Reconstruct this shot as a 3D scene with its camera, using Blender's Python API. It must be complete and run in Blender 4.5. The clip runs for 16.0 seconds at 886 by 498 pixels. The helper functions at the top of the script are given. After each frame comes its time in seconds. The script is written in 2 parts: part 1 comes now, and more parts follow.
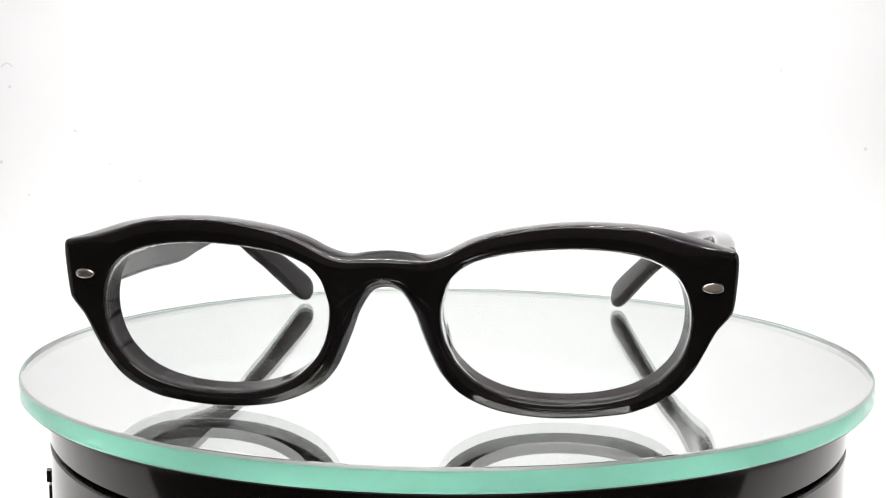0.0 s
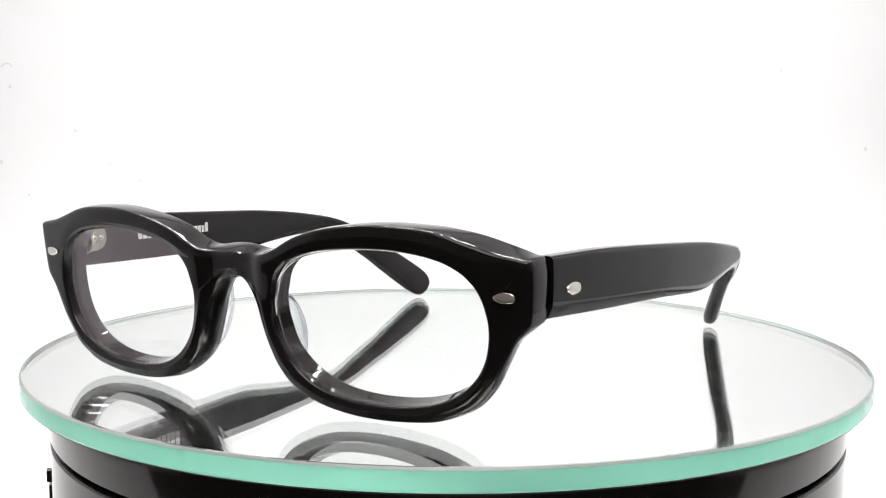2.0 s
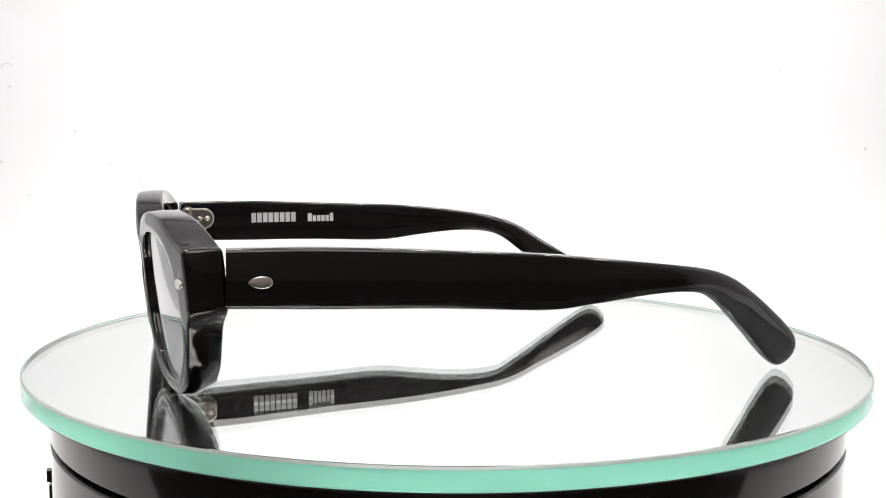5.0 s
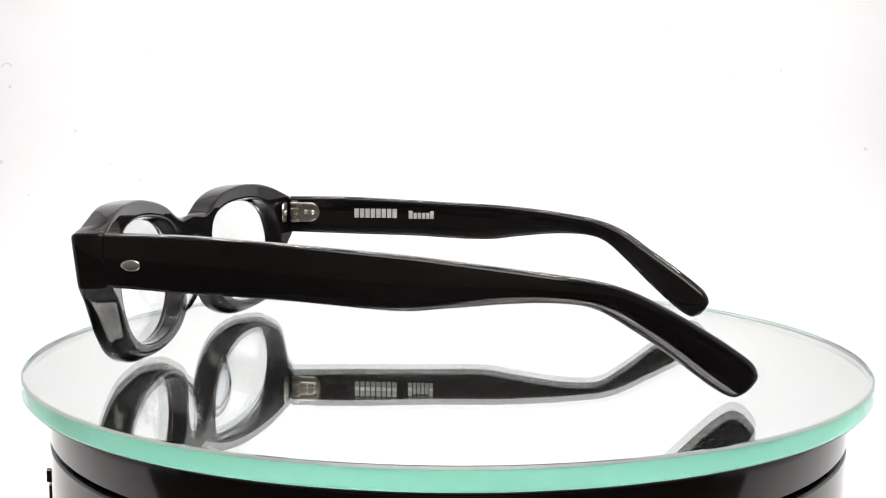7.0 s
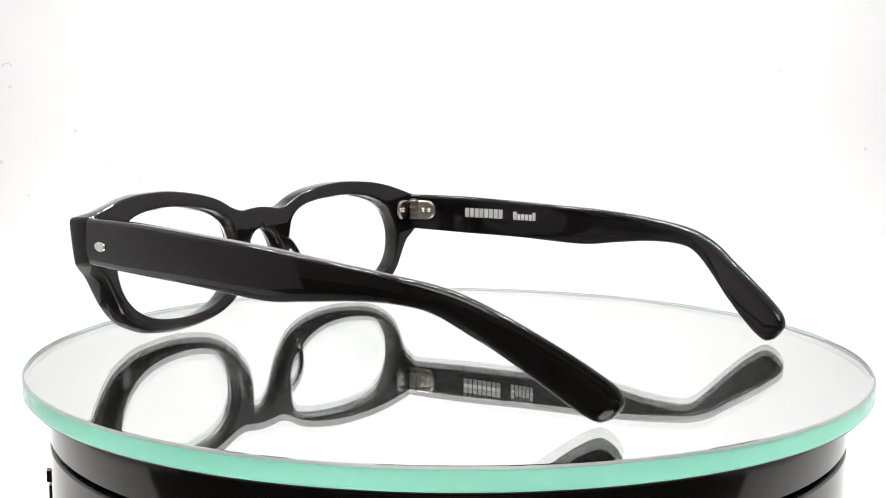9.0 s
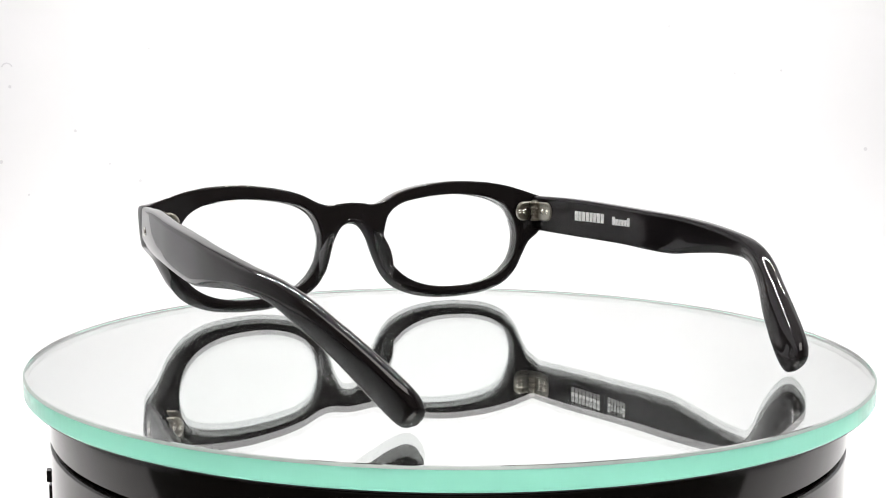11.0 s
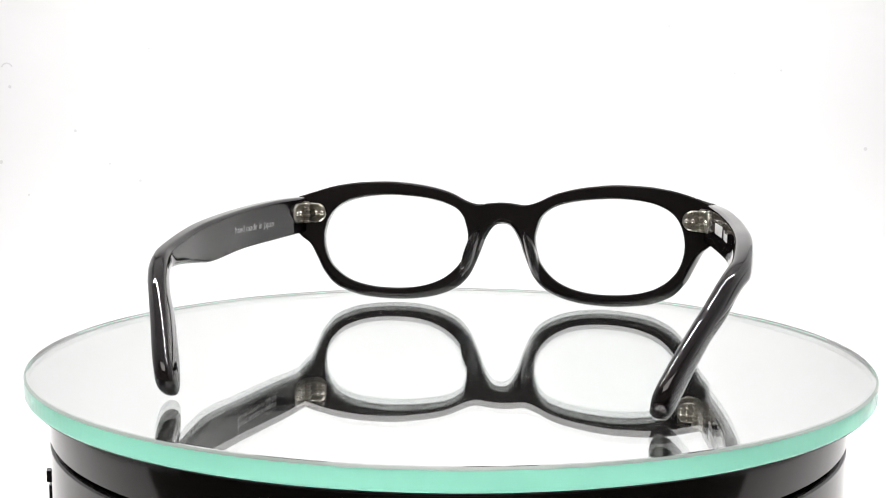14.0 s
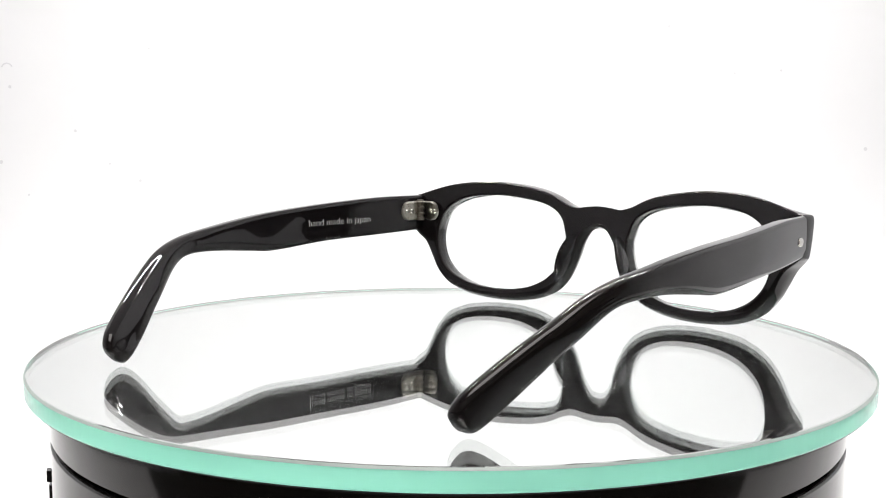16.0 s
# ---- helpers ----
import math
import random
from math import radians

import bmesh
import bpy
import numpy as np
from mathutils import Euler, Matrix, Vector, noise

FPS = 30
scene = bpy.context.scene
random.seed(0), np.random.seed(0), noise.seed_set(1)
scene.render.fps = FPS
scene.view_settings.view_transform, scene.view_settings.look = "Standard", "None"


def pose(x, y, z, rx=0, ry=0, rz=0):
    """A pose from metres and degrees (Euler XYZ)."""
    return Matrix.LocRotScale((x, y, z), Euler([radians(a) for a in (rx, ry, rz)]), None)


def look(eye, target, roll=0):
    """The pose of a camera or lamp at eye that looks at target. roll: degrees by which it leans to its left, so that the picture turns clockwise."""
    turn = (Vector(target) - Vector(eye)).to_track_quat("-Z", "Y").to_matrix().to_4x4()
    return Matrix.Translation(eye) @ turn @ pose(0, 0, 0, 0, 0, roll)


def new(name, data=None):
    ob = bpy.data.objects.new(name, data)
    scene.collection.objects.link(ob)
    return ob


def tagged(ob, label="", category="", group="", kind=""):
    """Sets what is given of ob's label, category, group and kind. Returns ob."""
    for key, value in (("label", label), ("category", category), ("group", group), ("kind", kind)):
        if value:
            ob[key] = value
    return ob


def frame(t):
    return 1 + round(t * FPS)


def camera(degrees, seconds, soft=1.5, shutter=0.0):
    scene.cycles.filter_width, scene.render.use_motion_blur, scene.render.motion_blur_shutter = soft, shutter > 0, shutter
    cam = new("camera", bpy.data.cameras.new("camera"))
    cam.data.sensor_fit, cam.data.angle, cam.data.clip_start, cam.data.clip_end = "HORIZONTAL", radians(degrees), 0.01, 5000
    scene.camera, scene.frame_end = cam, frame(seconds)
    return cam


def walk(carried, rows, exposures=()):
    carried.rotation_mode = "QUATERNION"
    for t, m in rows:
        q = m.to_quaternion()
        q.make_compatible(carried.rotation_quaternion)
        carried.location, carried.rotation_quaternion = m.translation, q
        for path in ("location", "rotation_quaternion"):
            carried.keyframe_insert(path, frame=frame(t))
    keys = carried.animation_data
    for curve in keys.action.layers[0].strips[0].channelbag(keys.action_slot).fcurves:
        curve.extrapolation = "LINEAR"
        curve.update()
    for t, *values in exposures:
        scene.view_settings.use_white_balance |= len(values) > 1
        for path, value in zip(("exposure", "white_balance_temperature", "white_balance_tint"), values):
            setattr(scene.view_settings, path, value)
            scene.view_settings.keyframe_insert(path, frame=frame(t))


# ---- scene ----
# ---------------------------------------------------------------- camera
TOP = 0.0800                      # height of the mirror plate's upper face above the table
TURN_0, TURN_RATE = -7.580, -13.1575   # turntable angle at the start and degrees per second
SECONDS = 16.0

cam = camera(43.663, SECONDS, soft=1.05)
EYE = (0.00023, -0.29, TOP + 0.05797)
AHEAD = Vector((math.sin(radians(-0.355)) * math.cos(radians(6.322)), math.cos(radians(-0.355)) * math.cos(radians(6.322)), -math.sin(radians(6.322))))
CAM_AT = look(EYE, Vector(EYE) + AHEAD, 0.359)
walk(cam, [(0.0, CAM_AT), (SECONDS, CAM_AT)])

# ---------------------------------------------------------------- light
world = bpy.data.worlds.new("dim_room")
scene.world = world
world.use_nodes = True
world.node_tree.nodes["Background"].inputs["Color"].default_value = (0.9, 0.95, 1.0, 1)
world.node_tree.nodes["Background"].inputs["Strength"].default_value = 0.01
scene.view_settings.exposure = 0.0

WALL_FRONT = -0.17
BOX_X, BOX_FRONT, BOX_BACK, BOX_H = 0.33, -0.105, 0.46, 0.46    # the photo box, open to the front


def lamp(name, at, to, sx, sy, watts, colour=(1, 0.985, 0.97)):
    data = bpy.data.lights.new(name, "AREA")
    data.shape, data.size, data.size_y, data.energy, data.color = "RECTANGLE", sx, sy, watts, colour
    ob = new(name, data)
    ob.matrix_world = look(at, to)
    return ob


BAR_Y = 0.14                          # one bar of LED modules under the box's top panel
BAR_X = [-0.2345 + 0.067 * k for k in range(8)]
for bar_x in BAR_X:
    lamp("led_bar_light", (bar_x, BAR_Y, BOX_H - 0.0125), (bar_x, BAR_Y + 0.001, 0), 0.050, 0.0085, 0.42)
# unseen fill lamp, added to lift the black faces turned to the room
lamp("added_room_fill", (0, -0.9, 1.68), (0, -0.901, 0), 1.2, 1.2, 29.0, (1, 0.95, 0.92))


# ---------------------------------------------------------------- materials
def material(name, colour, rough=0.5, metal=0.0, spec=0.5, coat=0.0, trans=0.0, ior=1.5):
    mat = bpy.data.materials.new(name)
    mat.use_nodes = True
    b = mat.node_tree.nodes["Principled BSDF"]
    b.inputs["Base Color"].default_value = (*colour, 1)
    b.inputs["Roughness"].default_value = rough
    b.inputs["Metallic"].default_value = metal
    b.inputs["Specular IOR Level"].default_value = spec
    b.inputs["Coat Weight"].default_value = coat
    b.inputs["Transmission Weight"].default_value = trans
    b.inputs["IOR"].default_value = ior
    return mat


def grain(mat, scale, low, high, bump=0.0, fine=None, rough=None):
    """Mottle the colour between low and high, with relief and uneven gloss at a finer scale."""
    nt = mat.node_tree
    b = nt.nodes["Principled BSDF"]
    co = nt.nodes.new("ShaderNodeTexCoord")
    n = nt.nodes.new("ShaderNodeTexNoise")
    n.inputs["Scale"].default_value, n.inputs["Detail"].default_value = scale, 5
    nt.links.new(co.outputs["Object"], n.inputs["Vector"])
    ramp = nt.nodes.new("ShaderNodeValToRGB")
    ramp.color_ramp.elements[0].position, ramp.color_ramp.elements[1].position = 0.3, 0.7
    ramp.color_ramp.elements[0].color, ramp.color_ramp.elements[1].color = (*low, 1), (*high, 1)
    nt.links.new(n.outputs["Fac"], ramp.inputs["Fac"])
    nt.links.new(ramp.outputs["Color"], b.inputs["Base Color"])
    m = nt.nodes.new("ShaderNodeTexNoise")
    m.inputs["Scale"].default_value, m.inputs["Detail"].default_value = fine or scale * 12, 3
    nt.links.new(co.outputs["Object"], m.inputs["Vector"])
    if bump:
        bp = nt.nodes.new("ShaderNodeBump")
        bp.inputs["Strength"].default_value, bp.inputs["Distance"].default_value = bump, 0.0004
        nt.links.new(m.outputs["Fac"], bp.inputs["Height"])
        nt.links.new(bp.outputs["Normal"], b.inputs["Normal"])
    if rough:
        mp = nt.nodes.new("ShaderNodeMapRange")
        mp.inputs["To Min"].default_value, mp.inputs["To Max"].default_value = rough
        nt.links.new(m.outputs["Fac"], mp.inputs["Value"])
        nt.links.new(mp.outputs["Result"], b.inputs["Roughness"])
    return mat


PAPER = grain(material("white_paper", (0.86, 0.86, 0.86), 0.85, spec=0.2), 6, (0.80, 0.80, 0.805), (0.83, 0.83, 0.835), 0.05, 900)
PANEL = grain(material("white_panel", (0.84, 0.84, 0.84), 0.7, spec=0.3), 5, (0.82, 0.82, 0.83), (0.86, 0.86, 0.86), 0.05, 700)
SIDE = grain(material("pale_grey_fabric", (0.50, 0.50, 0.51), 0.8, spec=0.2), 5, (0.47, 0.47, 0.48), (0.53, 0.53, 0.535), 0.05, 900)
ROOM = grain(material("warm_grey_room_paint", (0.45, 0.42, 0.40), 0.8), 2, (0.42, 0.39, 0.37), (0.48, 0.45, 0.43), 0.1, 90)
TABLE = grain(material("dark_table", (0.03, 0.027, 0.025), 0.45), 9, (0.02, 0.018, 0.016), (0.04, 0.035, 0.03), 0.1, 200)
ACETATE = grain(material("black_acetate", (0.006, 0.005, 0.005), 0.04, spec=0.34, ior=1.5), 60, (0.006, 0.005, 0.0055), (0.010, 0.0085, 0.009), 0.03, 170, (0.01, 0.06))
BASE_BLACK = grain(material("black_gloss_plastic", (0.008, 0.008, 0.008), 0.08), 30, (0.006, 0.006, 0.006), (0.012, 0.011, 0.011), 0.0, 500, (0.06, 0.12))
GROOVE = material("matt_black_gap", (0.004, 0.004, 0.004), 0.9, spec=0.1)
STEEL = grain(material("nickel_silver", (0.42, 0.40, 0.35), 0.16, 1.0), 400, (0.36, 0.34, 0.29), (0.47, 0.45, 0.40), 0.0, 2500, (0.2, 0.38))
RIVET = grain(material("satin_steel_rivet", (0.8, 0.78, 0.74), 0.2, 1.0), 500, (0.76, 0.74, 0.69), (0.84, 0.82, 0.78), 0.0, 2500, (0.14, 0.3))
INK = material("silver_print", (0.72, 0.72, 0.72), 0.5)
LENS = material("clear_lens", (1.0, 0.995, 1.0), 0.0, trans=1.0, ior=1.58)
LENS.node_tree.nodes["Principled BSDF"].inputs["Specular Tint"].default_value = (1.0, 0.76, 0.88, 1)
PLATE = material("clear_float_glass", (0.972, 0.994, 0.985), 0.0, trans=0.993, ior=1.52)
CLEAR_PAD = material("clear_acetate", (0.93, 0.94, 0.97), 0.02, trans=1.0, ior=1.47)


def translucent_edge():
    """The ground edge of the plate: light that runs inside the glass comes out green."""
    mat = bpy.data.materials.new("green_glass_edge")
    mat.use_nodes = True
    nt = mat.node_tree
    nt.nodes.remove(nt.nodes["Principled BSDF"])
    through_it = nt.nodes.new("ShaderNodeBsdfTranslucent")
    through_it.inputs["Color"].default_value = (0.43, 1.0, 0.80, 1)
    gloss = nt.nodes.new("ShaderNodeBsdfGlossy")
    gloss.inputs["Roughness"].default_value = 0.12
    fres = nt.nodes.new("ShaderNodeFresnel")
    fres.inputs["IOR"].default_value = 1.5
    mix = nt.nodes.new("ShaderNodeMixShader")
    nt.links.new(fres.outputs[0], mix.inputs[0])
    nt.links.new(through_it.outputs[0], mix.inputs[1])
    nt.links.new(gloss.outputs[0], mix.inputs[2])
    nt.links.new(mix.outputs[0], nt.nodes["Material Output"].inputs["Surface"])
    return mat


EDGE = translucent_edge()
SILVER = material("mirror_silver", (0.94, 0.95, 0.945), 0.0, 1.0)
BACKING = material("grey_mirror_backing_paint", (0.05, 0.055, 0.055), 0.6)
# grey of the added flecks that stand in for camera lens dust
MARK = material("grey_camera_dust", (0.68, 0.68, 0.69), 0.9)
BEVEL = grain(material("ground_glass_bevel", (0.33, 0.40, 0.37), 0.3), 200, (0.30, 0.37, 0.34), (0.36, 0.43, 0.40))


# ---------------------------------------------------------------- building helpers
def mesh_of(name, verts, faces, mats, smooth=True, which=None):
    me = bpy.data.meshes.new(name)
    me.from_pydata(verts, [], faces)
    for m in mats if isinstance(mats, (list, tuple)) else [mats]:
        me.materials.append(m)
    me.polygons.foreach_set("use_smooth", [smooth] * len(me.polygons))
    if which:
        me.polygons.foreach_set("material_index", which)
    bm = bmesh.new()
    bm.from_mesh(me)
    bmesh.ops.recalc_face_normals(bm, faces=bm.faces)
    bm.to_mesh(me)
    bm.free()
    return me


def child(name, me, parent, label="", crisp=False):
    ob = new(name, me)
    ob.parent = parent
    if label:
        ob["label"] = label
    if crisp:
        w = ob.modifiers.new("even_normals", "WEIGHTED_NORMAL")
        w.keep_sharp, w.weight = True, 80
    return ob


def spline(points, per, closed=False, before=None, after=None):
    """Catmull-Rom through the points, per steps a segment."""
    p = [np.array(q, float) for q in points]
    n = len(p)
    out = []
    for i in range(n if closed else n - 1):
        b, c = p[i], p[(i + 1) % n]
        a = p[i - 1] if closed or i else (np.array(before, float) if before is not None else 2 * b - c)
        d = p[(i + 2) % n] if closed or i + 2 < n else (np.array(after, float) if after is not None else 2 * c - b)
        for k in range(per):
            t = k / per
            out.append(0.5 * (2 * b + (c - a) * t + (2 * a - 5 * b + 4 * c - d) * t * t + (3 * b - a - 3 * c + d) * t ** 3))
    if not closed:
        out.append(p[-1])
    return out


def lathe(profile, steps=96):
    """Turn a profile of (radius, z) round the z axis."""
    verts, faces = [], []
    for r, z in profile:
        for k in range(steps):
            a = 2 * math.pi * k / steps
            verts.append((r * math.cos(a), r * math.sin(a), z))
    for i in range(len(profile) - 1):
        for k in range(steps):
            k2 = (k + 1) % steps
            faces.append((i * steps + k, i * steps + k2, (i + 1) * steps + k2, (i + 1) * steps + k))
    return verts, faces


def slab(lo, hi):
    (x0, y0, z0), (x1, y1, z1) = lo, hi
    v = [(x0, y0, z0), (x1, y0, z0), (x1, y1, z0), (x0, y1, z0), (x0, y0, z1), (x1, y0, z1), (x1, y1, z1), (x0, y1, z1)]
    f = [(0, 3, 2, 1), (4, 5, 6, 7), (0, 1, 5, 4), (1, 2, 6, 5), (2, 3, 7, 6), (3, 0, 4, 7)]
    return v, f


def structure(name, lo, hi, mat, label, category):
    return tagged(new(name, mesh_of(name, *slab(lo, hi), mat, False)), label, category, kind="structure")


# ---------------------------------------------------------------- the photo box and the room round it
def build_setting():
    # paper sweep: floor that curves up into the back wall
    prof = [(BOX_FRONT, 0.0), (BOX_BACK - 0.14, 0.0)]
    prof += [(BOX_BACK - 0.14 + 0.14 * math.sin(a), 0.14 - 0.14 * math.cos(a)) for a in np.linspace(0.1, math.pi / 2, 16)]
    prof += [(BOX_BACK, 0.3), (BOX_BACK, BOX_H)]
    under = [(y + 0.0015 * (z > 0.13), z - 0.0015 * (z <= 0.13)) for y, z in prof]
    verts, faces = [], []
    for y, z in prof + under[::-1]:
        verts += [(-BOX_X, y, z + 0.0025), (BOX_X, y, z + 0.0025)]
    n = len(prof) * 2
    for i in range(n):
        j = (i + 1) % n
        faces.append((2 * i, 2 * i + 1, 2 * j + 1, 2 * j))
    tagged(new("backdrop", mesh_of("backdrop", verts, faces, PAPER)), "seamless white paper sweep behind the turntable", "backdrop", kind="structure")
    for name, s in (("wall_west", -1), ("wall_east", 1)):
        a, b = sorted((s * (BOX_X + 0.002), s * (BOX_X + 0.008)))
        structure(name, (a, WALL_FRONT, 0.0), (b, BOX_BACK + 0.02, BOX_H), SIDE, "pale grey fabric side panel of the photo box", "panel")
    structure("ceiling", (-BOX_X - 0.008, BOX_FRONT, BOX_H + 0.004), (BOX_X + 0.008, BOX_BACK + 0.02, BOX_H + 0.012), PANEL, "white top panel of the photo box", "panel")
    table = tagged(new("table"), "dark wooden table under the white photo box", "table")
    table.location = (0, 0, -0.74)
    child("tabletop", mesh_of("tabletop", *slab((-0.9, -0.7, 0.705), (0.9, 0.75, 0.739)), TABLE, False), table)
    leg = mesh_of("leg", *slab((-0.03, -0.03, 0.0), (0.03, 0.03, 0.705)), TABLE, False)
    for x in (-0.84, 0.84):
        for y in (-0.64, 0.69):
            child("leg", leg, table).location = (x, y, 0)
    # plain dim room
    structure("floor", (-1.8, -2.2, -0.76), (1.8, 1.4, -0.74), ROOM, "plain dim floor of the room", "floor")
    structure("wall_south", (-1.8, -2.22, -0.74), (1.8, -2.2, 1.7), ROOM, "plain dim grey room wall", "wall")
    structure("wall_north", (-1.8, 1.4, -0.74), (1.8, 1.42, 1.7), ROOM, "plain dim grey room wall", "wall")
    structure("wall_left", (-1.82, -2.2, -0.74), (-1.8, 1.4, 1.7), ROOM, "plain dim grey room wall", "wall")
    structure("wall_right", (1.8, -2.2, -0.74), (1.82, 1.4, 1.7), ROOM, "plain dim grey room wall", "wall")
    structure("room_ceiling", (-1.82, -2.22, 1.7), (1.82, 1.42, 1.72), ROOM, "plain dim grey room ceiling", "ceiling")


def build_led_bar():
    bar = new("led_bar")
    tagged(bar, "slim aluminium bar of white LED modules under the box top", "lamp")
    bar.location = (0, BAR_Y, BOX_H + 0.004)
    v, f = slab((-0.275, -0.009, -0.0125), (0.275, 0.009, -0.0002))
    child("housing", mesh_of("housing", v, f, STEEL, False), bar, "aluminium channel")
    v, f = slab((-0.027, -0.0045, -0.0152), (0.027, 0.0045, -0.0125 - 0.00002))
    me = mesh_of("led_module", v, f, PANEL, False)
    for x in BAR_X:
        child("led_module", me, bar, "white LED module").location = (x, 0, 0)


def build_flecks():
    """Small grey flecks and a curl laid on the paper, in place of dust on the camera lens."""
    verts, faces = [], []

    def paper_y(z):
        return BOX_BACK if z >= 0.1425 else BOX_BACK - 0.14 + 0.14 * math.sin(math.acos((0.1425 - z) / 0.14))

    def ring(x, z, r, thick=None, a0=0.0, a1=2 * math.pi):
        o, n = len(verts), 10
        for k in range(n + 1):
            a = a0 + (a1 - a0) * k / n
            for rr in (r, r - (thick or r * 0.98)):
                verts.append((x + rr * math.cos(a), paper_y(z + rr * math.sin(a)) - 0.0006, z + rr * math.sin(a)))
        for k in range(n):
            faces.append((o + 2 * k, o + 2 * k + 1, o + 2 * k + 3, o + 2 * k + 2))

    for x, z, r in ((0.1453, 0.2052, 0.0007), (0.2209, 0.1766, 0.0005), (0.2792, 0.1247, 0.0008), (-0.2531, 0.1335, 0.0006), (-0.2082, 0.1005, 0.0007), (-0.2294, 0.1116, 0.0005), (-0.2823, 0.0907, 0.0005), (0.0158, 0.1185, 0.0005), (-0.3028, 0.1123, 0.0008), (0.1112, 0.1074, 0.00045), (0.0558, 0.1753, 0.0004), (-0.2965, 0.1627, 0.0007), (0.19, 0.1746, 0.0004), (-0.2022, 0.1887, 0.0004), (-0.1017, 0.1283, 0.00035)):
        ring(x, z, 1.6 * r)
    ring(-0.2980, 0.1746, 0.0042, 0.0009, 0.4, 2.8)
    tagged(new("camera_dust_fleck", mesh_of("camera_dust_fleck", verts, faces, MARK, False)), "faint grey flecks and a curl on white paper, standing in for camera lens dust", "fleck", kind="stuff")


# ---------------------------------------------------------------- turntable and its mirror plate
PLATE_R, PLATE_T = 0.1065, 0.0047


def build_turntable():
    base = new("turntable_base")
    tagged(base, "glossy black plastic motor turntable standing on white paper", "turntable")
    base.location = (0, 0, 0.0026)
    top = TOP - 0.0026
    body = [(0.0, 0.0), (0.099, 0.0), (0.1000, 0.0015), (0.1006, top - 0.0176), (0.1002, top - 0.0170), (0.0985, top - 0.0168), (0.0, top - 0.0168)]
    child("body", mesh_of("body", *lathe(body, 160), BASE_BLACK), base, crisp=True)
    gap = [(0.0, top - 0.0168), (0.0988, top - 0.0168), (0.0988, top - 0.0160), (0.0, top - 0.0160)]
    child("groove", mesh_of("groove", *lathe(gap, 160), GROOVE), base, "matt black seam round the body")
    ring = [(0.0, top - 0.0160), (0.0985, top - 0.0160), (0.1002, top - 0.0158), (0.1006, top - 0.0152), (0.1006, top - 0.0072), (0.1002, top - 0.0064), (0.0990, top - 0.0060), (0.0, top - 0.0060)]
    child("upper_ring", mesh_of("upper_ring", *lathe(ring, 160), BASE_BLACK), base, crisp=True)
    hub = [(0.0, top - 0.0060), (0.085, top - 0.0060), (0.085, top - PLATE_T - 0.0005), (0.0, top - PLATE_T - 0.0005)]
    child("platter", mesh_of("platter", *lathe(hub, 128), GROOVE), base, "matt black turning platter")
    # small switch on the side of the body
    a = radians(197)
    v, f = slab((-0.0009, -0.0014, -0.0014), (0.0007, 0.0014, 0.0014))
    sw = child("switch", mesh_of("switch", v, f, BASE_BLACK, False), base, "small black slide switch")
    sw.matrix_local = pose(0.1010 * math.cos(a), 0.1010 * math.sin(a), top - 0.0268, 0, 0, 197)
    v, f = slab((-0.0006, -0.0018, -0.0045), (0.0002, 0.0018, 0.0))
    sp = child("switch_plate", mesh_of("switch_plate", v, f, BASE_BLACK, False), base)
    sp.matrix_local = pose(0.1010 * math.cos(a), 0.1010 * math.sin(a), top - 0.0290, 0, 0, 197)


def build_plate():
    plate = new("mirror_plate")
    tagged(plate, "round thick glass mirror plate with pale green edge", "mirror")
    cx, cy = -0.00044, -0.00032
    c = 0.0005
    steps = 220
    prof = [(PLATE_R - 0.001, 0.0), (PLATE_R - c, -0.00002), (PLATE_R, -c), (PLATE_R, -PLATE_T + c), (PLATE_R - c, -PLATE_T)]
    verts, faces = lathe(prof, steps)
    which = [0] * steps + [3] * steps + [1] * (2 * steps)
    faces.append(tuple(range(steps)))
    which.append(0)
    last = (len(prof) - 1) * steps
    faces.append(tuple(last + k for k in reversed(range(steps))))
    which.append(2)
    verts = [(x + cx, y + cy, z) for x, y, z in verts]
    me = mesh_of("glass", verts, faces, [PLATE, EDGE, SILVER, BEVEL], False, which)
    child("glass", me, plate)
    back = [(0.0, -PLATE_T - 0.0001), (PLATE_R - 0.0008, -PLATE_T - 0.0001), (PLATE_R - 0.0008, -PLATE_T - 0.0004), (0.0, -PLATE_T - 0.0004)]
    v, f = lathe(back, 128)
    child("backing", mesh_of("backing", [(x + cx, y + cy, z) for x, y, z in v], f, BACKING, False), plate, "dark paint on the mirror's back")
    return plate


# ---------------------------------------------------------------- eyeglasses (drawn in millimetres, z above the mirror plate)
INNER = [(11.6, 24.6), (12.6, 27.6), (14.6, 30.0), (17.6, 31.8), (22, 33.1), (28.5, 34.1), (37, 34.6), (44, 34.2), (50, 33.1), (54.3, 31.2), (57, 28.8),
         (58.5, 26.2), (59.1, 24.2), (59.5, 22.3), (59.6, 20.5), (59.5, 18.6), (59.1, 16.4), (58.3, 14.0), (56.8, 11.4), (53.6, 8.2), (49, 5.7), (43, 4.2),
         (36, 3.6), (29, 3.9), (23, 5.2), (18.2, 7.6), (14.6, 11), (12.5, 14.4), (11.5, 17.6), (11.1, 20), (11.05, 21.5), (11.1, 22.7)]
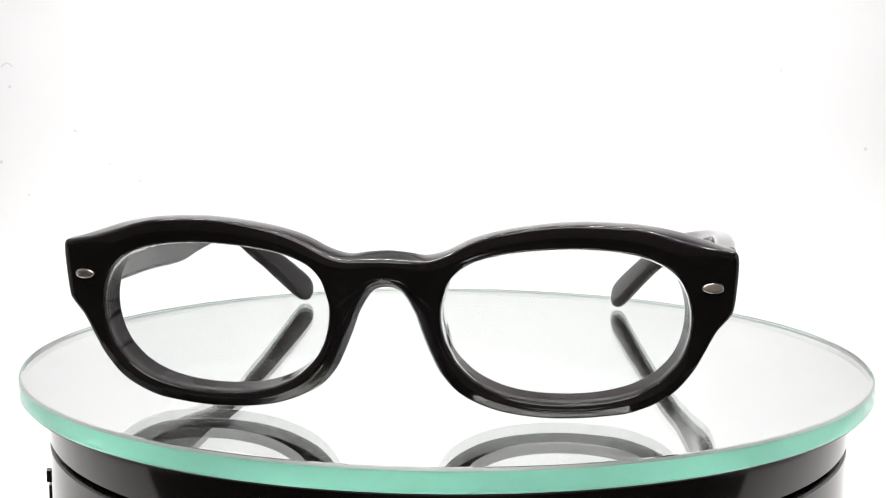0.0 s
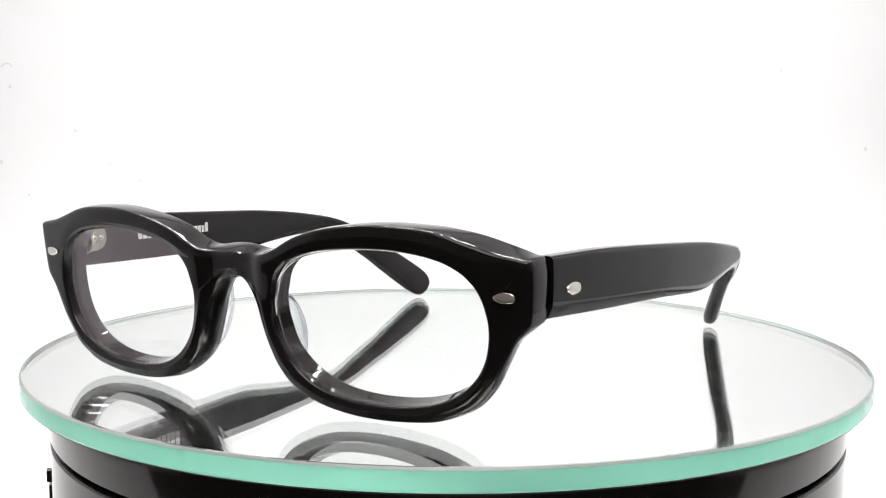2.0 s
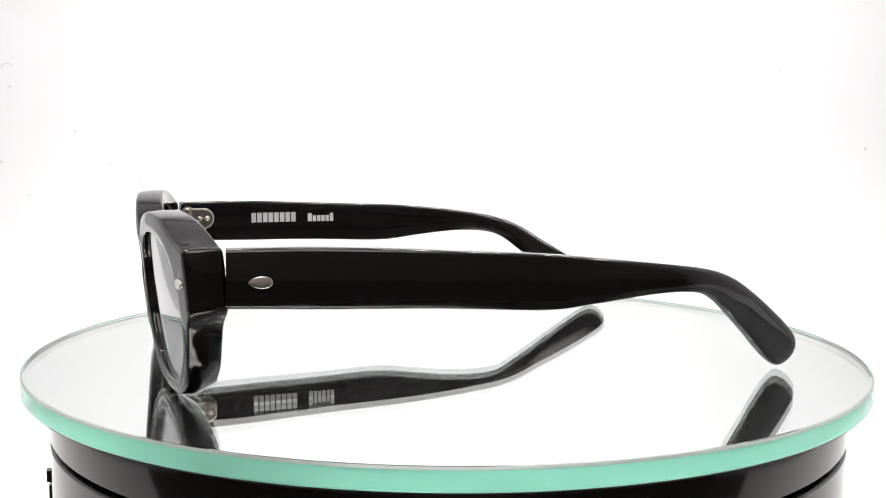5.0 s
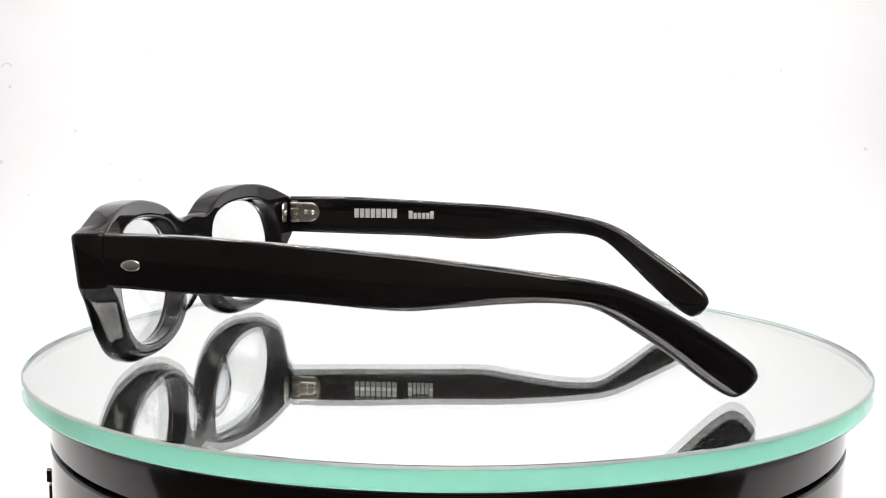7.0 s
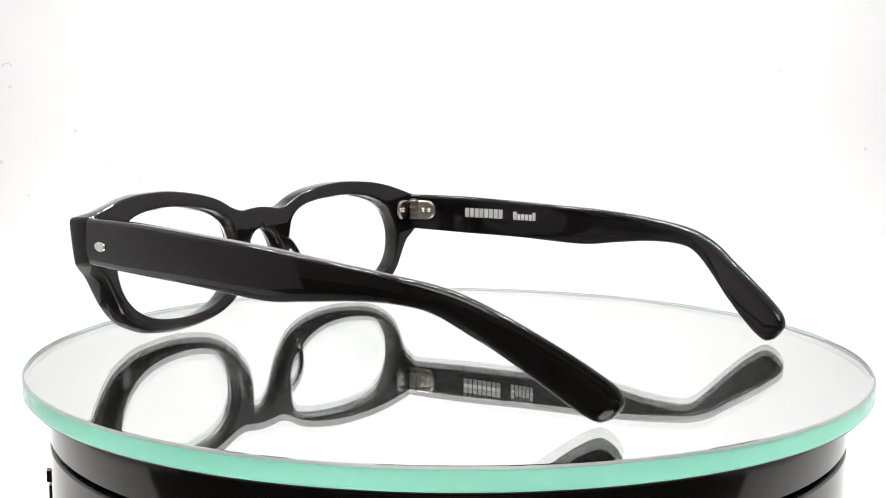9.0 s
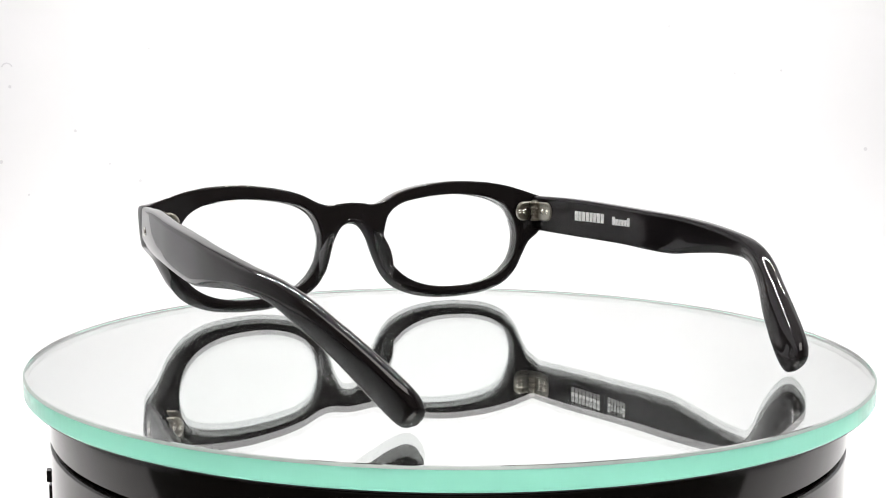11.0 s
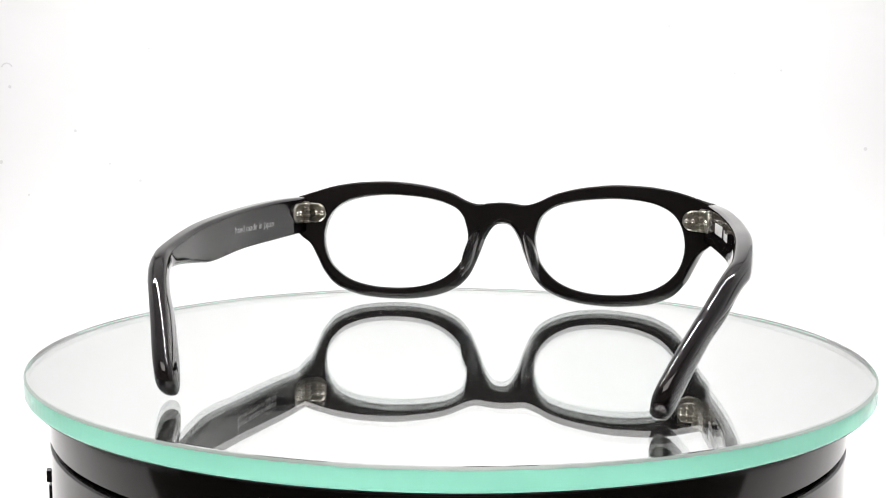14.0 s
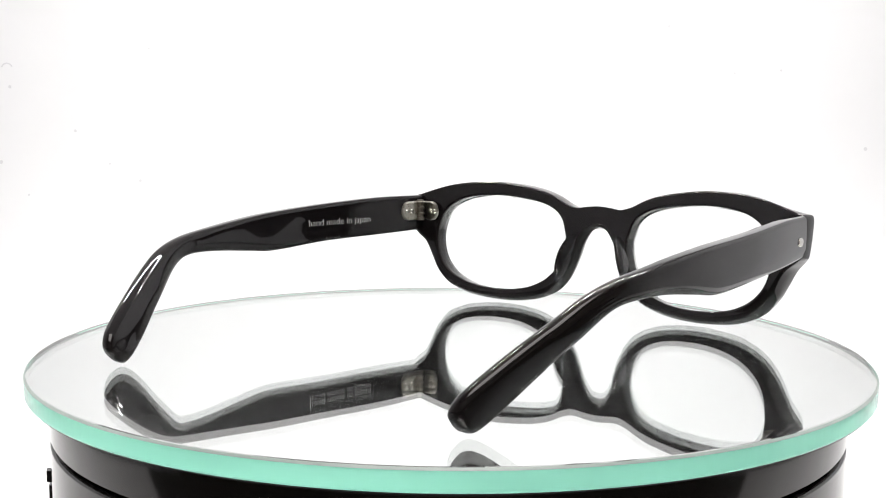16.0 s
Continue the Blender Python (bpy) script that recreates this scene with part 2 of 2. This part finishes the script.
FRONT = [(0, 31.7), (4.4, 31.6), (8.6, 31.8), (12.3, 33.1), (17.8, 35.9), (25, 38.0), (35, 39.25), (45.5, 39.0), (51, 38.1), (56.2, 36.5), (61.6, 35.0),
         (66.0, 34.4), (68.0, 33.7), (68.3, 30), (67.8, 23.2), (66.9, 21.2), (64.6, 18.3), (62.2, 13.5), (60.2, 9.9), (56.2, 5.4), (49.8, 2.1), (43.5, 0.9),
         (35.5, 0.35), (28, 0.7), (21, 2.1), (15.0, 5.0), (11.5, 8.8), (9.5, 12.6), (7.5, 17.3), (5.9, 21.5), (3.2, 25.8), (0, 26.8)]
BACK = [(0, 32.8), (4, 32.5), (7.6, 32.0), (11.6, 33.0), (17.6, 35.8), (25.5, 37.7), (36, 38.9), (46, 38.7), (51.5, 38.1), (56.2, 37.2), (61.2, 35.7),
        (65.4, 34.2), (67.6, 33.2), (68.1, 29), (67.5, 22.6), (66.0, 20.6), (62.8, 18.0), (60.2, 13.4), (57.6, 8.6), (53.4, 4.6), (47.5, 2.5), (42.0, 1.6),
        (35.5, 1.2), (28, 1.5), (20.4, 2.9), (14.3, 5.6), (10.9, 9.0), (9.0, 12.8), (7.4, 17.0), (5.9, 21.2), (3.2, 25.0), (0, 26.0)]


def front_y(x, z):
    """The frame's gently bowed front, which leans back towards its foot."""
    return -78.5 + 0.00135 * x * x + 0.10 * (31 - z)


def depth(x):
    return 7.0 + 1.0 * (abs(x) / 68) ** 4


def bend(p, b, q, n=4):
    """A fillet from p to q round the corner b, n + 1 points."""
    return [(1 - t) ** 2 * p + 2 * t * (1 - t) * b + t * t * q for t in np.linspace(0, 1, n + 1)]


def inward(path, i, closed, sign):
    """Unit normal of an outline at a station."""
    n = len(path)
    a, b = (path[i - 1], path[(i + 1) % n]) if closed else (path[max(i - 1, 0)], path[min(i + 1, n - 1)])
    d = b - a
    v = np.array((d[1], -d[0])) * sign
    return v / max(np.linalg.norm(v), 1e-9)


def frame_front():
    per = 6
    mir = lambda p: (-p[0], p[1])
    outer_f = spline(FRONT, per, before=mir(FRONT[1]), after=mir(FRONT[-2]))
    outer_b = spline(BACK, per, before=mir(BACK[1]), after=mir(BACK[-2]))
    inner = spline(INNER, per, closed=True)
    n_arc = len(outer_f)                       # stations with an outer wall
    extra = len(inner) - n_arc                 # stations along the middle line
    def at(q, k, lift=0.0):
        # the bridge lies back behind the rims, with a soft step on either side
        t = min(1.0, max(0.0, (abs(q[0]) - 5.0) / 4.5))
        set_back = 1.1 * (1 - t * t * (3 - 2 * t))
        return np.array((q[0], front_y(*q) + (1 - k) * (set_back - lift) + k * depth(q[0]), q[1] + 0.1 * k * depth(q[0])))

    def across(p, q, k, rows=7):
        """Points between two places of the outline, gently domed."""
        p, q = np.array(p), np.array(q)
        out = []
        for t in np.linspace(0, 1, rows + 2)[1:-1]:
            w = min(1.0, abs(q[0]) / 9.0, abs(p[0]) / 9.0, max(0.0, (66 - abs(q[0])) / 10))
            out.append(at(p + (q - p) * t, k, 0.25 * math.sin(math.pi * t) * w))
        return out

    rings = []
    for i, a in enumerate(inner):
        out = inward(inner, i, True, -1)
        # the opening narrows a little towards the back, at its foot and its outer side
        drawn_in = np.array((-1.2 * min(1.0, max(0.0, (a[0] - 40) / 18)), 0.5 * min(1.0, max(0.0, (14 - a[1]) / 8))))
        inf, inb = at(a, 0), at(a + drawn_in, 1)
        along = (inb - inf) / np.linalg.norm(inb - inf)
        near = bend(inf + along * 0.8, inf, at(a + out * 0.8, 0))
        far = bend(at(a + drawn_in + out * 0.7, 1), inb, inb - along * 0.7)
        if i < n_arc:
            f, b = outer_f[i], outer_b[i]
            nf, nb = inward(outer_f, i, False, 1), inward(outer_b, i, False, 1)
            if i in (0, n_arc - 1):
                nf = nb = np.array((0, -1.0 if i == 0 else 1.0))
            # the end piece turns round its corner softly; the rim's foot is rounder than its brow
            u = i / n_arc
            low = min(1.0, max(0.0, (u - 0.5) / 0.1))
            rf = 1.1 + 0.7 * math.exp(-((u - 0.425) / 0.06) ** 2) + 0.5 * low
            rb = 0.8 + 0.9 * math.exp(-((u - 0.42) / 0.05) ** 2) + 0.6 * low
            of, ob = at(f, 0), at(b, 1)
            along = (ob - of) / np.linalg.norm(ob - of)
            swell = np.array((-nf[0], 0, -nf[1])) * (0.12 + 0.5 * low)
            p, q = of + along * rf, ob - along * rb
            wall = [p + (q - p) * t + swell * 4 * t * (1 - t) for t in (0.25, 0.5, 0.75)]
            e0, e1 = f + nf * rf, b + nb * rb
            rim = bend(at(e0, 0), of, p) + wall + bend(q, ob, at(e1, 1))
        else:
            t = (i - n_arc + 1) / (extra + 1)
            e0 = np.array((0, (FRONT[-1][1] + 1.6) * (1 - t) + (FRONT[0][1] - 1.1) * t))
            e1 = np.array((0, (BACK[-1][1] + 1.4) * (1 - t) + (BACK[0][1] - 0.8) * t))
            rim = [at(e0, 0)] * 7 + [at(e1, 1)] * 6
        rings.append(near + across(a + out * 0.8, e0, 0) + rim + across(e1, a + drawn_in + out * 0.7, 1) + far)
    m, n = len(rings[0]), len(rings)
    wall_0, wall_1 = 12, 23                    # rows that make the outer wall
    verts, faces = [], []
    for side in (1, -1):
        o = len(verts)
        for ring in rings:
            verts += [(side * p[0] * 0.001, p[1] * 0.001, p[2] * 0.001) for p in ring]
        for i in range(n):
            j = (i + 1) % n
            for k in range(m):
                k2 = (k + 1) % m
                if wall_0 <= k <= wall_1 and i >= n_arc - 1:
                    continue
                q = (o + i * m + k, o + i * m + k2, o + j * m + k2, o + j * m + k)
                faces.append(q if side > 0 else q[::-1])
    me = bpy.data.meshes.new("front_frame")
    me.from_pydata(verts, [], faces)
    bm = bmesh.new()
    bm.from_mesh(me)
    bmesh.ops.remove_doubles(bm, verts=bm.verts, dist=2e-6)
    bmesh.ops.dissolve_degenerate(bm, dist=1e-6, edges=bm.edges)
    bmesh.ops.recalc_face_normals(bm, faces=bm.faces)
    for f in bm.faces:
        f.smooth = True
    bm.to_mesh(me)
    bm.free()
    me.materials.append(ACETATE)
    return me


def lens_mesh(side):
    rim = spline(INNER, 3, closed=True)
    mid = sum(rim) / len(rim)
    verts, faces = [], []
    levels = [0.999, 0.990, 0.988, 0.9, 0.75, 0.5, 0.25]
    n = len(rim)
    for back in (0, 1):
        for s in levels:
            for p in rim:
                q = mid + (p - mid) * s
                edge = 0.3 if s > 0.996 else 0.0        # ground edge
                verts.append((side * q[0] * 0.001, (front_y(*q) + 1.3 + edge + (1.9 - 2 * edge) * back) * 0.001, q[1] * 0.001))
        verts.append((side * mid[0] * 0.001, (front_y(*mid) + 1.3 + 1.9 * back) * 0.001, mid[1] * 0.001))
    half = len(levels) * n + 1
    for back in (0, 1):
        o = back * half
        for l in range(len(levels) - 1):
            for k in range(n):
                faces.append((o + l * n + k, o + l * n + (k + 1) % n, o + (l + 1) * n + (k + 1) % n, o + (l + 1) * n + k))
        for k in range(n):
            faces.append((o + (len(levels) - 1) * n + k, o + (len(levels) - 1) * n + (k + 1) % n, o + half - 1))
    o = len(verts)
    verts += verts[:n] + verts[half:half + n]
    for k in range(n):
        faces.append((o + k, o + (k + 1) % n, o + n + (k + 1) % n, o + n + k))
    me = bpy.data.meshes.new("lens")
    me.from_pydata(verts, [], faces)
    me.materials.append(LENS)
    me.polygons.foreach_set("use_smooth", [True] * len(me.polygons))
    bm = bmesh.new()
    bm.from_mesh(me)
    for f in bm.faces:
        c = f.calc_center_median()
        away = c - Vector((side * mid[0] * 0.001, (front_y(*mid) + 2.25) * 0.001, mid[1] * 0.001))
        if (f.normal.y * (c.y - (front_y(c.x * 1000, c.z * 1000) + 2.25) * 0.001) < 0) if abs(f.normal.y) > 0.5 else f.normal.dot(away) < 0:
            f.normal_flip()
    bm.to_mesh(me)
    bm.free()
    return me


def nose_pad(side):
    """A leaf-shaped acetate pad that stands out behind the nose side of the rim."""
    path = spline([(11.9, 7.6), (9.9, 11.2), (8.8, 14.8), (7.7, 18.4), (6.6, 21.6), (5.7, 23.6)], 4)
    verts, faces = [], []
    n = len(path)
    m = 13
    for i, p in enumerate(path):
        t = i / (n - 1)
        d = path[min(i + 1, n - 1)] - path[max(i - 1, 0)]
        nrm = np.array((d[1], -d[0])) / np.linalg.norm(d)      # away from the nose
        swell = math.sin(math.pi * t) ** 0.7
        reach, thick = 0.3 + 4.0 * swell, 0.5 + 1.25 * swell
        base = front_y(*p) + depth(p[0]) - 1.6
        for k in range(m):
            a = math.pi * k / (m - 1)
            q = p + nrm * (1.7 - thick * math.cos(a) + 0.9 * math.sin(a) * swell)
            verts.append((side * q[0] * 0.001, (base + (reach + 1.6) * math.sin(a) ** 0.8) * 0.001, q[1] * 0.001))
    for i in range(n - 1):
        for k in range(m - 1):
            faces.append((i * m + k, i * m + k + 1, (i + 1) * m + k + 1, (i + 1) * m + k))
    faces.append(tuple(range(m)))
    faces.append(tuple((n - 1) * m + k for k in reversed(range(m))))
    return mesh_of("nose_pad", verts, faces, CLEAR_PAD)


# temple outline in side view: upper and lower edge as (y, z)
UPPER = [(-64.2, 34.4), (-45, 34.4), (-22, 33.4), (0, 32.0), (12, 30.8), (28, 28.9), (40, 27.1), (48, 24.6), (56.2, 20.2), (63.8, 15.4), (69.8, 11.2), (73.6, 8.0), (74.8, 5.2), (74.0, 3.2)]
LOWER = [(-64.2, 22.6), (-45, 22.1), (-22, 21.6), (0, 20.4), (11, 21.2), (25, 22.4), (35, 22.3), (41.4, 20.6), (48.6, 15.8), (55.7, 10.4), (61.2, 5.8), (65.9, 2.2), (69.5, 0.4), (72.2, 1.2)]
PLAN_Y = [-64.9, -45, -30, -15, 10, 30, 38, 47, 56, 69, 76]
PLAN = {1: [66.3, 68.6, 70.0, 70.9, 70.8, 68.6, 66.8, 63.2, 58.2, 51.2, 47.8], -1: [66.3, 68.6, 70.0, 70.9, 71.1, 69.5, 67.7, 64.0, 59.0, 52.6, 49.6]}


def smooth_plan(side):
    pts = spline(list(zip(PLAN_Y, PLAN[side])), 8)
    return [p[0] for p in pts], [p[1] for p in pts]


def temple_shift(side, y, z):
    """The second temple rides a little higher at its middle and ends a little shorter."""
    if side < 0:
        z += 1.1 * math.exp(-((y - 22) / 26) ** 2)
        y -= 2.9 * min(1, max(0, (y - 36) / 20))
    return y, z


def temple_mesh(side):
    ys, xs = smooth_plan(side)
    up, lo = spline(UPPER, 6), spline(LOWER, 6)
    verts, faces = [], []
    n = len(up)
    for i, (u, l) in enumerate(zip(up, lo)):
        t = i / (n - 1)
        u, l = np.array(temple_shift(side, *u)), np.array(temple_shift(side, *l))
        c, half = (u + l) / 2, (u - l) / 2
        h = np.linalg.norm(half)
        d = half / h
        th = 2.15 - 0.1 * t
        if i > n - 15:
            th *= math.sqrt(max(0.04, 1 - ((i - n + 15) / 14.3) ** 2.4))
        r = min(1.15 + 1.9 * max(0, (t - 0.3) / 0.5), 0.93 * th, 0.93 * h)
        cut = 0.6 * max(0, 1 - t / 0.7)           # bevel along the foot of the outer face
        sec = []
        for cx, cy, a0 in ((th - r, h - r, 0), (-th + r, h - r, 90), (-th + r, -h + r, 180), (th - r - cut, -h + r, 270)):
            for k in range(6):
                a = radians(a0 + 18 * k)
                sec.append((cx + r * math.cos(a), cy + r * math.sin(a)))
            if a0 == 270:
                break
            nx = {0: (0, h), 90: (-th - 0.12 - 0.2 * t, 0), 180: (0, -h)}[a0]
            sec.append(nx)
        sec += [(th + 0.08 + 0.15 * t, -0.5 * h), (th + 0.16 + 0.2 * t, 0.0), (th + 0.12 + 0.15 * t, 0.45 * h)]
        for sx, sz in sec:
            y, z = c + d * sz
            keep = 1 - 0.8 * min(1, max(0, (c[0] - 36) / 18))
            yy = c[0] + (y - c[0]) * keep
            x0 = np.interp(yy, ys, xs)
            slope = keep * (np.interp(yy + 1, ys, xs) - np.interp(yy - 1, ys, xs)) / 2
            k = 1 / math.hypot(1, slope)
            verts.append((side * (x0 + sx * k) * 0.001, (y - sx * k * slope) * 0.001, z * 0.001))
    m = len(verts) // n
    for i in range(n - 1):
        for k in range(m):
            faces.append((i * m + k, i * m + (k + 1) % m, (i + 1) * m + (k + 1) % m, (i + 1) * m + k))
    faces.append(tuple(range(m)))
    faces.append(tuple((n - 1) * m + k for k in reversed(range(m))))
    me = mesh_of("temple", verts, faces, ACETATE)
    for poly in me.polygons:                  # the sawn end at the hinge is flat
        if len(poly.vertices) > 4 and poly.center.y < -0.06:
            poly.use_smooth = False
    return me


def side_pose(side, y, z, out):
    """Pose on a temple's face at y, z: local x runs towards the hinge end, y up, z away from the face (out: outer face)."""
    ys, xs = smooth_plan(side)
    x0 = np.interp(y, ys, xs)
    slope = (np.interp(y + 1, ys, xs) - np.interp(y - 1, ys, xs)) / 2
    k = 1 / math.hypot(1, slope)
    off = (2.15 + 0.36) if out else -(2.15 + 0.1)
    place = Vector((side * (x0 + off * k), y - off * k * slope, z)) * 0.001
    nrm = Vector((side * k, -k * slope, 0)) * (1 if out else -1)
    upv = Vector((0, 0, 1))
    right = upv.cross(nrm).normalized()
    m = Matrix((right, upv, nrm)).transposed().to_4x4()
    m.translation = place
    return m


def wrap_on_face(me, side, y0, z0, towards):
    """Lay flat print onto a temple's inner face: x runs along the temple from y0, y up, z off the face."""
    ys, xs = smooth_plan(side)
    for v in me.vertices:
        y, z, lift = y0 + towards * v.co.x * 1000, z0 + v.co.y * 1000, v.co.z * 1000
        off = -(2.15 + 0.13 + lift)
        v.co = (side * (np.interp(y, ys, xs) + off) * 0.001, y * 0.001, z * 0.001)
    return me


def rivet_mesh(length, width, point):
    """A flush, slightly domed lozenge; point: how much one end is drawn out."""
    verts, faces = [], []
    n = 24
    for ring, (s, z) in enumerate(((1.0, -0.6), (1.0, 0.05), (0.90, 0.12), (0.45, 0.16))):
        for k in range(n):
            a = 2 * math.pi * k / n
            ca, sa = math.cos(a), math.sin(a)
            x = length / 2 * math.copysign(abs(ca) ** 0.85, ca)
            y = width / 2 * math.copysign(abs(sa) ** 0.75, sa) * (1 - point * max(0, ca) ** 1.5 * 0.6)
            verts.append((x * s * 0.001, y * s * 0.001, z * 0.001))
    for r in range(3):
        for k in range(n):
            faces.append((r * n + k, r * n + (k + 1) % n, (r + 1) * n + (k + 1) % n, (r + 1) * n + k))
    faces.append(tuple(3 * n + k for k in range(n)))
    return mesh_of("rivet", verts, faces, RIVET)


def leaf_mesh(length, height):
    """A hinge leaf: a flat plate, round at its far end (+x), with a bevelled edge."""
    out = [(0, -height / 2), (length - height / 2, -height / 2)]
    out += [(length - height / 2 + height / 2 * math.cos(a), height / 2 * math.sin(a)) for a in np.linspace(-1.4, 1.4, 13)]
    out += [(length - height / 2, height / 2), (0, height / 2)]
    n = len(out)
    mid = (length / 2, 0)
    verts, faces = [], []
    for s, z in ((1, -0.3), (1, 0.2), (0.88, 0.5)):
        for x, y in out:
            verts.append(((mid[0] + (x - mid[0]) * s) * 0.001, y * s * 0.001, z * 0.001))
    for r in range(2):
        for k in range(n):
            faces.append((r * n + k, r * n + (k + 1) % n, (r + 1) * n + (k + 1) % n, (r + 1) * n + k))
    faces.append(tuple(2 * n + k for k in range(n)))
    faces.append(tuple(reversed(range(n))))
    return mesh_of("hinge_leaf", verts, faces, STEEL, False)


def dome_mesh(r):
    prof = [(r * 1.0, -0.2), (r, 0.1), (r * 0.85, 0.36), (r * 0.5, 0.55), (0.02, 0.62)]
    v, f = lathe([(a * 0.001, z * 0.001) for a, z in prof], 16)
    return mesh_of("pin", v, f, RIVET)


def barrel_mesh(height, knuckles, radius):
    prof = [(0.01, -height / 2)]
    step = height / knuckles
    for k in range(knuckles):
        z = -height / 2 + k * step
        r = radius if k % 2 == 0 else radius * 0.8
        prof += [(r * 0.8, z + 0.02), (r, z + 0.2), (r, z + step - 0.2), (r * 0.8, z + step - 0.02)]
    prof += [(radius * 0.75, height / 2), (radius * 0.7, height / 2 + 0.45), (0.01, height / 2 + 0.5)]
    v, f = lathe([(a * 0.001, z * 0.001) for a, z in prof], 24)
    return mesh_of("barrel", v, f, STEEL, False)


def blocks_mesh(name, widths, gap, height, rise=0.05):
    """A row of thin upright print blocks."""
    verts, faces = [], []
    x = 0.0
    for w, h in widths:
        v, f = slab((x * 0.001, -height / 2 * 0.001, -0.0001), ((x + w) * 0.001, (h - height / 2) * 0.001, rise * 0.001))
        o = len(verts)
        verts += v
        faces += [tuple(o + i for i in q) for q in f]
        x += w + gap
    return mesh_of(name, verts, faces, INK, False), x - gap


def words_mesh(text, width):
    cu = bpy.data.curves.new("words", "FONT")
    cu.body, cu.size, cu.extrude = text, 0.003, 0.00004
    cu.resolution_u, cu.offset = 3, -0.00006
    ob = new("words", cu)
    bpy.context.view_layer.update()
    me = bpy.data.meshes.new_from_object(ob.evaluated_get(bpy.context.evaluated_depsgraph_get()))
    bpy.data.objects.remove(ob)
    xs = [v.co.x for v in me.vertices]
    lo, hi = min(xs), max(xs)
    k = width * 0.001 / (hi - lo)
    for v in me.vertices:
        v.co.x = (v.co.x - lo) * k - width * 0.0005
        v.co.y *= 1.0
    me.materials.clear()
    me.materials.append(INK)
    return me


def build_glasses():
    g = new("eyeglasses")
    tagged(g, "thick black acetate eyeglasses with silver rivets, open temples, standing on mirror", "eyeglasses")
    front = child("front_frame", frame_front(), g, "glossy black acetate front with two rims", crisp=True)
    for side in (1, -1):
        lens = child("lens", lens_mesh(side), g, "clear lens")
        lens.visible_shadow = False
        child("nose_pad", nose_pad(side), front, "clear acetate nose pad")
        rv = child("rivet", rivet_mesh(4.2, 2.0, 0.7), front, "silver rivet")
        x, z = 63.2, 27.3
        m = Matrix.Translation((side * x * 0.001, (front_y(x, z) - 0.34) * 0.001, z * 0.001)) @ pose(0, 0, 0, 90, 0, side * math.degrees(math.atan(0.0027 * x)))
        rv.matrix_local = m @ pose(0, 0, 0, 5.7, 0, 0 if side < 0 else 180)
        # hinge leaf on the back of the front
        x, z = 65.6, 29.2
        yb = front_y(x - 4, z) + depth(x - 4)
        turn = Matrix((Vector((-side, 0, 0)), Vector((0, 0, 1)), Vector((0, 1, 0)))).transposed().to_4x4()
        if side < 0:
            turn = Matrix((Vector((1, 0, 0)), Vector((0, 0, 1)), Vector((0, 1, 0)))).transposed().to_4x4()
        at = Matrix.Translation((side * x * 0.001, (yb - 0.15) * 0.001, z * 0.001)) @ pose(0, 0, 0, 0, 0, -side * 9.5) @ turn
        leaf = child("hinge_leaf", leaf_mesh(8.1, 6.4), front, "nickel silver hinge leaf")
        leaf.matrix_local = at
        for dx in (5.0, 6.9):
            pin = child("hinge_pin", dome_mesh(0.8), front, "bright domed hinge pin")
            pin.matrix_local = at @ Matrix.Translation((dx * 0.001, 0, 0.0005))

        temple = child("temple", temple_mesh(side), g, "glossy black acetate temple curved down at its tip", crisp=True)
        rv = child("rivet", rivet_mesh(4.6, 2.4, 0.8), temple, "silver rivet")
        rv.matrix_local = side_pose(side, -57.7, 27.9, True) @ pose(0, 0, 0, 0, 0, 0 if side < 0 else 180)
        at = side_pose(side, -62.7, 29.3, False)
        flip = pose(0, 0, 0, 0, 0, 180) if side > 0 else pose(0, 0, 0)
        leaf = child("hinge_leaf", leaf_mesh(8.4, 6.4), temple, "nickel silver hinge leaf")
        leaf.matrix_local = at @ flip
        for dx in (3.9, 6.2):
            pin = child("hinge_pin", dome_mesh(0.8), temple, "bright domed hinge pin")
            pin.matrix_local = at @ flip @ Matrix.Translation((dx * 0.001, 0, 0.0005))
        barrel = child("hinge_barrel", barrel_mesh(6.6, 7, 1.5), temple, "ribbed nickel silver hinge barrel")
        barrel.matrix_local = Matrix.Translation((side * 0.0637, -0.0622, 0.0293))
        if side > 0:
            child("lettering", wrap_on_face(words_mesh("hand made in japan", 26.5), side, -26.9, 26.7, -1), temple, "small silver printed words")
        else:
            me, w = blocks_mesh("maker_mark", [(1.45, 3.0)] * 8, 0.35, 3.0)
            child("maker_mark", wrap_on_face(me, side, -42.5, 29.1, 1), temple, "row of small silver print blocks")
            me, w = blocks_mesh("model_mark", [(1.3, 2.6)] + [(1.1, 1.9)] * 4 + [(1.1, 2.6)], 0.3, 2.6)
            child("model_mark", wrap_on_face(me, side, -24.5, 28.8, 1), temple, "row of smaller silver print blocks")
    return g


build_setting()
build_led_bar()
build_flecks()
build_turntable()
mirror_plate = build_plate()
eyeglasses = build_glasses()


def motions():
    times = [k / 10 for k in range(int(SECONDS * 10) + 1)]
    seat = pose(-0.00332, -0.00041, 0, 0, 0, 0.726)
    spin = lambda t: pose(0, 0, TOP, 0, 0, TURN_0 + TURN_RATE * t)
    walk(mirror_plate, [(t, spin(t)) for t in times])
    walk(eyeglasses, [(t, spin(t) @ seat @ Matrix.Translation((0, 0, 0.00015))) for t in times])


motions()
